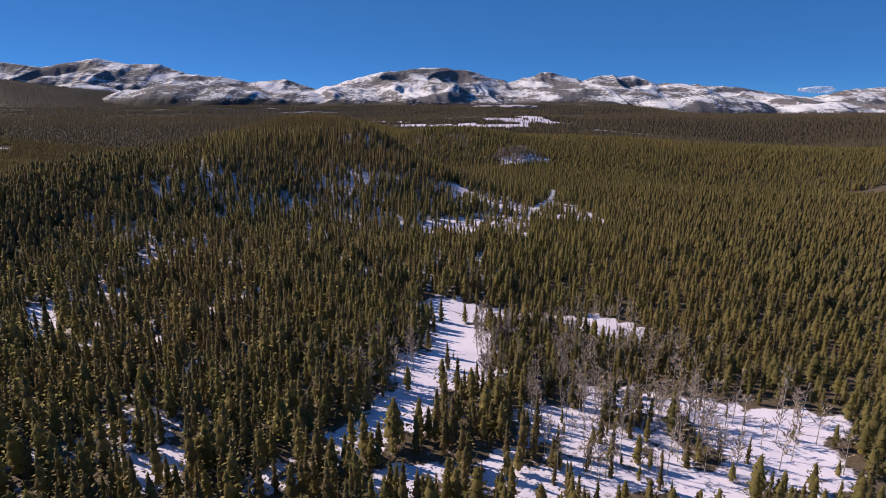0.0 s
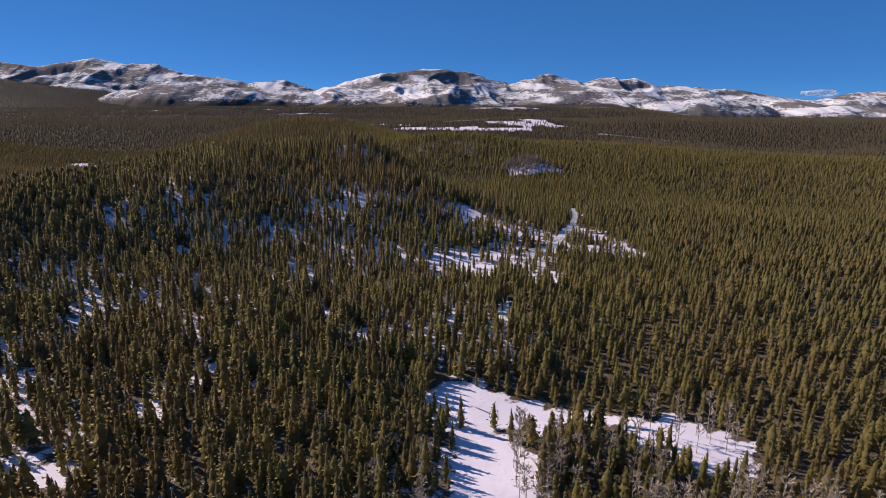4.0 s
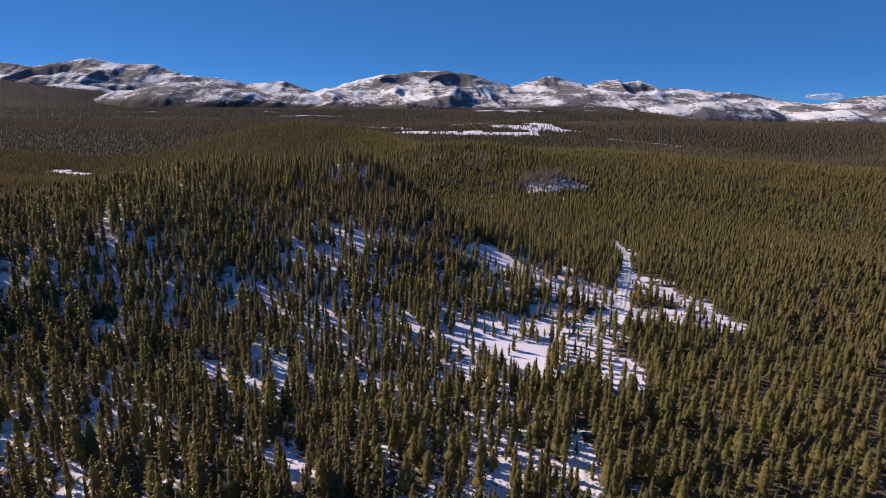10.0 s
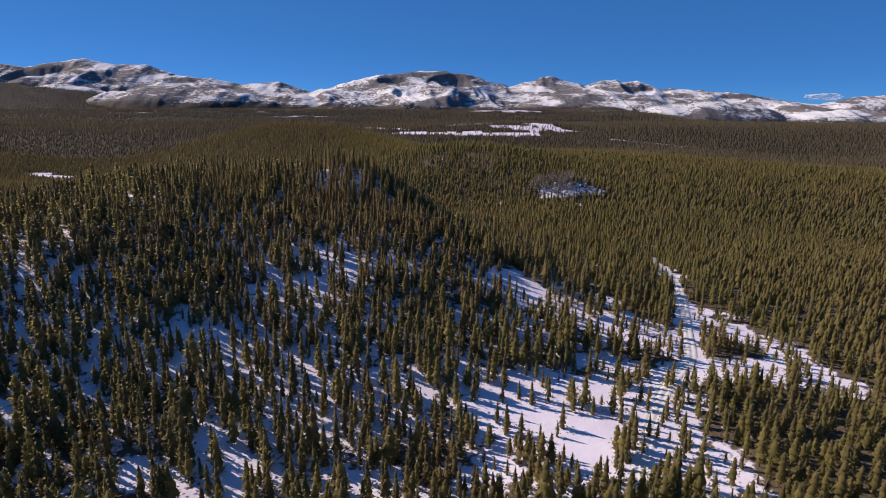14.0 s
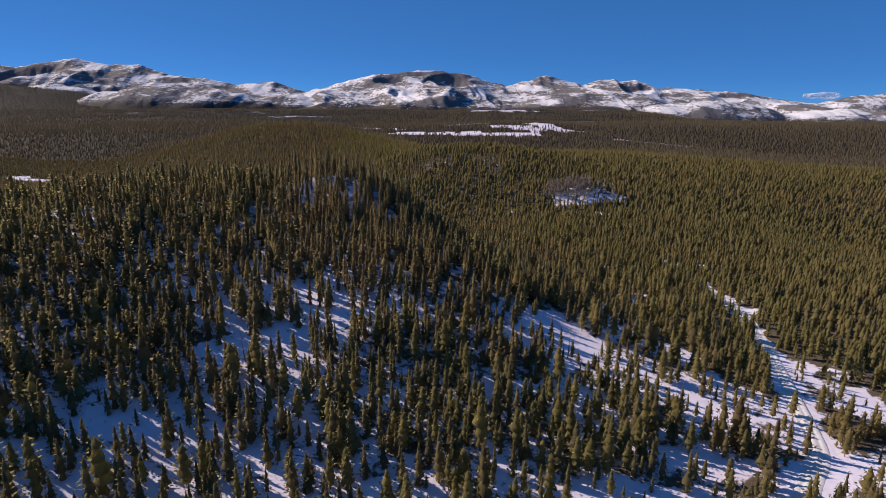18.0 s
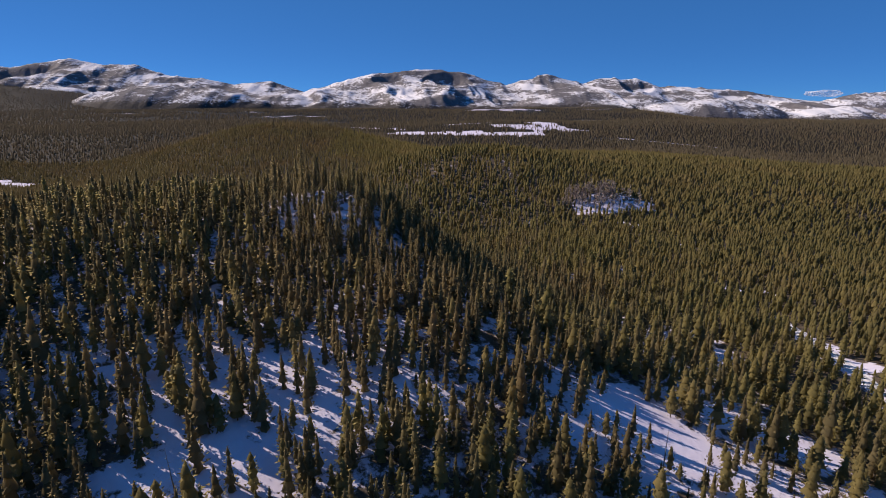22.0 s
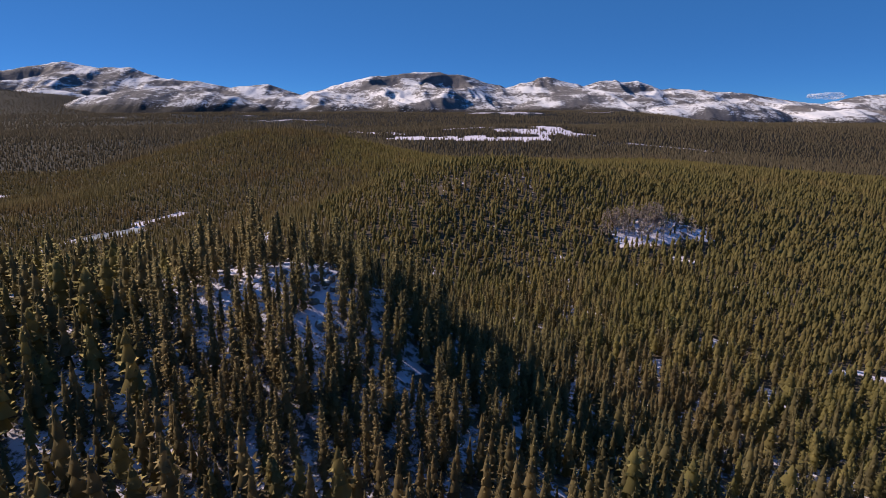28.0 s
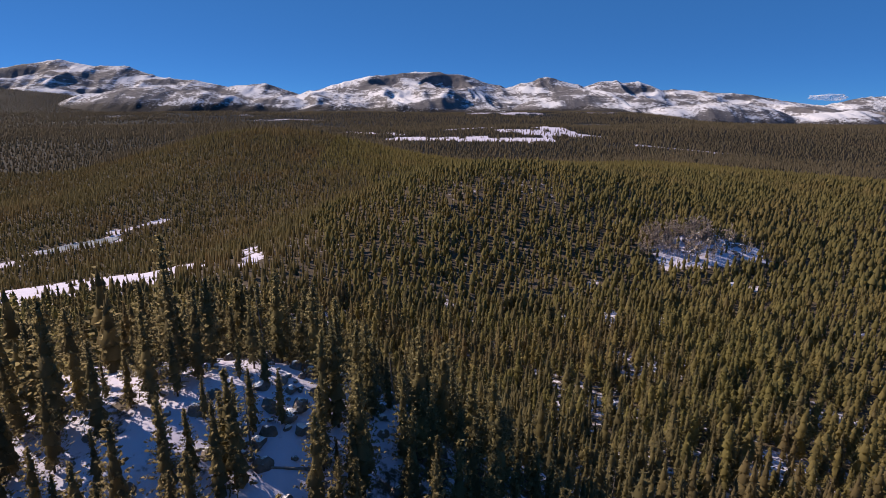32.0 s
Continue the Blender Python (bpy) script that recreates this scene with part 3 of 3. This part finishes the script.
parts = {}
for nm, kinds, mat in (("pine_tree", PINES, M_PINE), ("spruce_tree", SPRUCES, M_SPRUCE)):
    parts[nm] = [(mesh_from("trunk", *t, M_BARK), mesh_from("crown", *c, mat)) for c, t in kinds]
for n_tree, i in enumerate(np.flatnonzero(alone)):
    x, y, z, s = near_all[i]
    nm = "spruce_tree" if spruce[i] else "pine_tree"
    tall = "small young" if s < 0.6 else "tall slender" if s > 1.05 else "slender"
    tree = tagged(new(nm), tall + (" dark-green pointed spruce standing in snow" if spruce[i] else " olive-green lodgepole pine standing in snow"), "tree", "conifers under the flight line")
    tree.matrix_basis = pose(x, y, z, rs.uniform(-2, 2), rs.uniform(-2, 2), rs.uniform(0, 360)) @ Matrix.Diagonal((s, s, s, 1))
    for part_name, me in zip(("trunk", "crown"), parts[nm][n_tree % 6]):
        new(part_name, me).parent = tree

# further woods
X, Y = sites_in(rs, -950, 1000, 500, 1150, 2.8)
ok = seen_from_path(X, Y) & ~((Y < 520) & (X > -330) & (X < 360))
rows = np.stack([X, Y, land(X, Y), np.clip(rs.normal(0.55, 0.16, len(X)), 0.25, 1.0)], 1)
west = X < -0.14 * Y - 10 + 40 * fractal(X, Y, 160, 27, 3)
planted("spruce_forest", rows[ok & west], RIDGE_T, M_SPRUCE, rs, "dark spruce forest filling the valley behind the hill", "forest")
ok = ok & ~west
planted("pine_forest", rows[ok & (Y < 820)], FAR_T, M_FARPINE, rs, "wide even-aged pine forest on rolling ground", "forest")
planted("pine_forest", rows[ok & (Y >= 820)], RIDGE_T, M_FARPINE, rs, "pine forest rising towards a low ridge", "forest")
X, Y = sites_in(rs, -1900, 1900, 1150, 2300, 8.2)
ok = seen_from_path(X, Y)
planted("distant_forest", np.stack([X, Y, land(X, Y), np.clip(rs.normal(1.0, 0.15, len(X)), 0.6, 1.3)], 1)[ok], LAST_T, M_TIMBER, rs,
        "distant unbroken conifer forest", "forest")
X, Y = sites_in(rs, -3600, 3600, 2300, 4050, 14.0)
ok = seen_from_path(X, Y) & (fractal(X, Y, 300, 33, 5, 0.6) > -0.7)
planted("distant_forest", np.stack([X, Y, land(X, Y), np.clip(rs.normal(1.15, 0.2, len(X)), 0.7, 1.7)], 1)[ok], LAST_T, M_TIMBER, rs,
        "dark timber on the plain below the mountains", "forest")


# ---- aspens: bare, pale stems with a haze of twigs ----
def blade(verts, faces, a, b, w, side):
    n = len(verts)
    verts += [a + side * w, a - side * w, b]
    faces.append((n, n + 1, n + 2))


def aspen_arrays(rs, height, twig=0.065):
    bend = rs.uniform(-0.5, 0.5)
    trunk = trunk_arrays(height, 0.10, 5, bend, 3)
    lv, lf, tv, tf = [], [], [], []
    for k in range(15):
        f = rs.uniform(0.32, 0.96)
        ang, up = rs.uniform(0, 6.28), rs.uniform(0.45, 1.1)
        d = np.array([math.cos(ang) * math.cos(up), math.sin(ang) * math.cos(up), math.sin(up)])
        length = height * (0.30 - 0.2 * f) * rs.uniform(0.7, 1.3)
        base = np.array([bend * f * f, 0, height * f])
        side = np.array([-math.sin(ang), math.cos(ang), 0])
        up_v = np.cross(d, side)
        blade(lv, lf, base, base + d * length, 0.045, side)
        blade(lv, lf, base, base + d * length, 0.03, up_v)
        for j in range(11):
            p = base + d * length * rs.uniform(0.25, 1.0)
            e = d + rs.uniform(-0.9, 0.9, 3) + np.array([0, 0, 0.3])
            e = e / np.linalg.norm(e) * rs.uniform(0.35, 0.95)
            n = np.cross(e, rs.uniform(-1, 1, 3))
            blade(tv, tf, p, p + e, twig, n / np.linalg.norm(n))
    return trunk, (np.array(lv), np.array(lf)), (np.array(tv), np.array(tf))


ra = np.random.RandomState(23)
ASPENS = []
for k in range(7):
    t, l, w = aspen_arrays(ra, 7.6 + 0.35 * k)
    ASPENS.append((mesh_from("trunk", *t, M_ASPEN), mesh_from("branchwork", *l, M_ASPEN), mesh_from("twig_crown", *w, M_TWIG), t, l, w))

# stands: x, y, half width, half depth, count
for cx, cy, a, b, count in ((20, 112, 12, 15, 68), (36, 100, 11, 16, 70), (30, 81, 14, 11, 58), (-11, 112, 5, 16, 28), (52, 104, 6, 9, 16),
                            (40, 133, 10, 3, 14), (52, 79, 9, 9, 28), (-22, 98, 5, 8, 10), (14, 132, 4, 2, 5)):
    for k in range(count):
        x, y = cx + a * math.sin(ra.uniform(-1.57, 1.57)), cy + b * math.sin(ra.uniform(-1.57, 1.57))
        s = ra.uniform(0.55, 0.95)
        kind = ASPENS[ra.randint(len(ASPENS))]
        tree = tagged(new("aspen_tree"), "bare pale-grey winter aspen standing in snow", "tree", "aspens round the snowy clearing")
        tree.matrix_basis = pose(x, y, float(land(x, y)), 0, 0, ra.uniform(0, 360)) @ Matrix.Diagonal((s, s, s, 1))
        for nm, me in (("trunk", kind[0]), ("branchwork", kind[1]), ("twig_crown", kind[2])):
            new(nm, me).parent = tree

# the aspen stand on the knoll beyond the hill
kx, ky = [], []
for k in range(560):
    u, v = ra.uniform(-1, 1, 2)
    if u * u + v * v < 1 and (u < 0.15 or k % 4 == 0) and (v > -0.45 or k % 3 == 0):
        kx.append(80 + 26 * u + 4 * math.sin(9 * v))
        ky.append(561 + 14 * v + 3 * math.sin(7 * u))
kx, ky = np.array(kx), np.array(ky)
knoll = np.stack([kx, ky, land(kx, ky), ra.uniform(0.4, 0.95, len(kx))], 1)
planted("aspen_stand", knoll, [aspen_arrays(np.random.RandomState(50 + k), 8.5, 0.13)[2] for k in range(6)], M_TWIG, np.random.RandomState(4), "bare grey-brown aspen stand on a snowy knoll", "trees")
planted("aspen_stems", knoll, [a[3] for a in ASPENS], M_ASPEN, np.random.RandomState(4), "pale stems of the aspen stand on the knoll", "trees")


# ---- dead snags among the pines ----
def snag_parts(rs, height):
    stubs = []
    for k in range(9):
        h = 0.3 + 0.65 * (k + rs.uniform(0, 1)) / 9
        ang, up = k * 2.4 + rs.uniform(-0.5, 0.5), rs.uniform(-0.3, 0.4)
        d = np.array([math.cos(ang) * math.cos(up), math.sin(ang) * math.cos(up), math.sin(up)])
        base = np.array([0, 0, height * h])
        length = rs.uniform(0.5, 1.3) * (1.2 - 0.8 * h)
        side = np.array([-math.sin(ang), math.cos(ang), 0])
        up_v = np.cross(d, side)
        ring = [base + (side * math.cos(a) + up_v * math.sin(a)) * 0.04 for a in (0, 2.1, 4.2)]
        stubs.append(mesh_from("branch", np.array(ring + [base + d * length]), np.array([(0, 1, 3), (1, 2, 3), (2, 0, 3), (2, 1, 0)]), M_DEAD))
    return mesh_from("trunk", *trunk_arrays(height, 0.13, 5, rs.uniform(-0.2, 0.2), 2), M_DEAD), stubs


SNAGS = [snag_parts(ra, 5.5 + 0.7 * k) for k in range(4)]
for k in range(70):
    y = ra.uniform(150, 440)
    x = -0.112 * y + ra.uniform(-75, 45)
    tree = tagged(new("dead_tree"), "grey standing dead pine with broken branch stubs", "dead tree", "dead trees on the hill")
    tree.matrix_basis = pose(x, y, float(land(x, y)), ra.uniform(-4, 4), ra.uniform(-4, 4), ra.uniform(0, 360))
    stem, stubs = SNAGS[k % 4]
    new("trunk", stem).parent = tree
    for stub in stubs:
        new("branch", stub).parent = tree


# ---- boulders ----
def boulder_mesh(seed, flat):
    bm = bmesh.new()
    bmesh.ops.create_icosphere(bm, subdivisions=2, radius=1.0)
    r = random.Random(seed)
    planes = [(Vector((r.uniform(-1, 1), r.uniform(-1, 1), r.uniform(-0.6, 1))).normalized(), r.uniform(0.45, 0.78)) for _ in range(11)]
    for v in bm.verts:
        for n, d in planes:
            over = v.co.dot(n) - d
            if over > 0:
                v.co -= n * over * 0.9
        v.co += v.co.normalized() * 0.12 * noise.noise(v.co * 2.3 + Vector((seed, 0, 0)))
        v.co.z *= flat
    me = bpy.data.meshes.new("boulder")
    bm.to_mesh(me)
    bm.free()
    me.materials.append(M_ROCK)
    return me


BOULDERS = [boulder_mesh(k, 0.6 + 0.1 * (k % 4)) for k in range(8)]


def outcrop(label, group, spots):
    base = spots[0]
    top = tagged(new("rock_outcrop"), label, "rocks", group)
    top.matrix_basis = pose(base[0], base[1], float(land(base[0], base[1])))
    for k, (x, y, r) in enumerate(spots):
        b = new("boulder", BOULDERS[(k * 3 + int(x)) % 8])
        b.parent = top
        b.matrix_basis = pose(x - base[0], y - base[1], float(land(x, y) - land(base[0], base[1])) + 0.15 * r, 0, ra.uniform(-12, 12), ra.uniform(0, 360)) @ Matrix.Diagonal((r, r * ra.uniform(0.7, 1.1), r * ra.uniform(0.7, 1.2), 1))


def scatter(cx, cy, a, b, count, lo, hi):
    return [(cx + a * ra.normal() * 0.5, cy + b * ra.normal() * 0.5, lo + (hi - lo) * ra.uniform() ** 2.2) for _ in range(count)]


outcrop("grey-brown granite boulders capped with snow on the hilltop", "rocks on the hill", [(-50.5, 388, 1.5), (-54.5, 387.5, 1.4), (-44, 386, 1.5)] + scatter(-50, 385, 9, 6, 44, 0.3, 1.2))
outcrop("dark broken granite ledge with snow below the hilltop", "rocks on the hill", scatter(-52, 375, 7, 6, 40, 0.3, 1.3))
outcrop("low granite blocks showing through snow among pines", "rocks on the hill", scatter(-66, 380, 7, 8, 24, 0.2, 0.9))
outcrop("scattered granite blocks on the snowy slope", "rocks on the hill", scatter(-33, 380, 10, 6, 24, 0.2, 0.9))
outcrop("tumbled granite boulders with snow between leaning pines", "rocks on the hill", scatter(-44, 379, 8, 9, 44, 0.2, 1.0))
outcrop("small granite stones poking through hillside snow", "rocks on the hill", scatter(-58, 366, 12, 9, 40, 0.2, 0.7))
outcrop("pale granite slabs and boulders among bare aspens on the knoll", "rocks on the knoll", scatter(86, 563, 22, 10, 70, 0.8, 2.4))


# ---- fallen logs on the snow ----
def log_mesh(seed):
    r = np.random.RandomState(seed)
    length = r.uniform(4, 8)
    v, f = trunk_arrays(length, r.uniform(0.11, 0.18), 6, r.uniform(-0.4, 0.4), 4)
    n = len(v)
    v, f = list(v), list(f)
    f += [(0, k + 1, k) for k in range(1, 5)]
    for k in range(8):
        base = np.array([0, 0, length * r.uniform(0.25, 0.95)])
        ang = r.uniform(0, 6.28)
        d = np.array([math.cos(ang), math.sin(ang), r.uniform(0.2, 0.6)]) * r.uniform(0.3, 0.8)
        blade(v, f, base, base + d, 0.03, np.array([-math.sin(ang), math.cos(ang), 0]))
        blade(v, f, base, base + d, 0.03, np.array([0, 0, 1.0]))
    return mesh_from("fallen_log", np.array(v), np.array(f), M_DEAD)


LOGS = [log_mesh(k) for k in range(5)]
for k in range(46):
    y = ra.uniform(140, 400)
    x = -0.112 * y + ra.uniform(-60, 40)
    ob = tagged(new("fallen_log", LOGS[k % 5]), "grey fallen pine log with broken stubs lying on snow", "log", "fallen logs on the hill")
    turn = ra.uniform(0, 360)
    dx, dy = math.cos(radians(turn)), math.sin(radians(turn))
    slope = math.degrees(math.atan2(float(land(x + 5 * dx, y + 5 * dy) - land(x, y)), 5))
    ob.matrix_basis = pose(x, y, float(land(x, y)) + 0.12, 0, 0, turn) @ pose(0, 0, 0, 0, 90 - slope, 0)


# ---- forest track: packed snow with two wheel ruts ----
_m = Mat("packed_snow", 0.65)
_m.colour(_m.ramp(_m.noise(0.5, 6, 0.65), ((0.3, (0.50, 0.48, 0.48)), (0.7, (0.62, 0.61, 0.63)))))
_m.bump(_m.noise(1.5, 6, 0.65), 0.5, 0.15)
M_TRACK = _m.m
way = [(79, 387), (71, 352), (70, 340), (61, 313), (51, 289), (46, 274), (39, 267), (32, 258), (24, 244), (17, 229), (15, 201), (13, 186)]
pts = []
for a, b in zip(way[:-1], way[1:]):
    for k in range(10):
        pts.append((a[0] + (b[0] - a[0]) * k / 10, a[1] + (b[1] - a[1]) * k / 10))
pts = np.array(pts)
for _ in range(12):
    pts[1:-1] = (pts[:-2] + 2 * pts[1:-1] + pts[2:]) / 4
tan = np.gradient(pts, axis=0)
tan /= np.linalg.norm(tan, axis=1)[:, None]
side = np.stack([-tan[:, 1], tan[:, 0]], 1)
offs = np.array([-1.9, -1.2, -0.95, -0.6, -0.35, 0.35, 0.6, 0.95, 1.2, 1.9])
lift = np.array([-0.12, 0.12, 0.03, 0.03, 0.13, 0.13, 0.03, 0.03, 0.12, -0.12])
tx, ty = pts[:, :1] + side[:, :1] * offs, pts[:, 1:] + side[:, 1:] * offs
tz = land(np.repeat(pts[:, :1], 10, 1), np.repeat(pts[:, 1:], 10, 1)) + lift + 0.08
idx = np.arange(tx.size).reshape(tx.shape)
quads = np.stack([idx[:-1, :-1], idx[:-1, 1:], idx[1:, 1:], idx[1:, :-1]], -1).reshape(-1, 4)
tagged(new("forest_track", mesh_from("forest_track", np.stack([tx, ty, tz], -1).reshape(-1, 3), quads, M_TRACK, True)),
       "snow-packed forest track with two wheel ruts", "track", kind="structure")

# ---- frozen pond in the valley ----
_m = Mat("pond_ice", 0.35)
_m.colour(_m.ramp(_m.noise(0.08, 6, 0.6), ((0.35, (0.20, 0.22, 0.24)), (0.65, (0.46, 0.47, 0.48)))))
pv, pf = [], []
for f in (0.25, 0.5, 0.75, 1.0):
    for a in np.linspace(0, 2 * math.pi, 40, endpoint=False):
        x, y = -290 + f * ((9 + 2 * math.sin(3 * a)) * math.cos(a) + 14 * math.sin(a)), 724 + f * 22 * math.sin(a)
        pv.append((x, y, float(land(x, y)) + 0.35))
pv.append((-290, 724, float(land(-290, 724)) + 0.35))
for r in range(3):
    for k in range(40):
        a, b = r * 40 + k, r * 40 + (k + 1) % 40
        pf += [(a, a + 40, b + 40), (a, b + 40, b)]
pf += [(160, k, (k + 1) % 40) for k in range(40)]
tagged(new("frozen_pond", mesh_from("frozen_pond", np.array(pv), np.array(pf), _m.m)), "frozen grey pond in the snowy valley", "water", kind="structure")

# ---- a small cloud over the northern crest ----
_m = Mat("cloud", 1.0)
_m.colour((0.86, 0.86, 0.88))
_alpha = _m.ramp(_m.noise(0.012, 6, 0.6), ((0.30, (0.10, 0.10, 0.10)), (0.65, (0.40, 0.40, 0.40))))
_m.l.new(_alpha, _m.p.inputs["Alpha"])
bm = bmesh.new()
bmesh.ops.create_icosphere(bm, subdivisions=4, radius=1.0)
for v in bm.verts:
    d = 1 + 0.45 * noise.noise(v.co * 1.8) + 0.2 * noise.noise(v.co * 5)
    v.co = Vector((v.co.x * 150 * d, v.co.y * 60 * d, v.co.z * 26 * d))
cloud_me = bpy.data.meshes.new("cloud")
bm.to_mesh(cloud_me)
bm.free()
for p in cloud_me.polygons:
    p.use_smooth = True
cloud_me.materials.append(_m.m)
cloud = tagged(new("cloud", cloud_me), "small flat white cloud over the mountain crest", "cloud", kind="structure")
cloud.matrix_basis = pose(3300, 4980, 160)
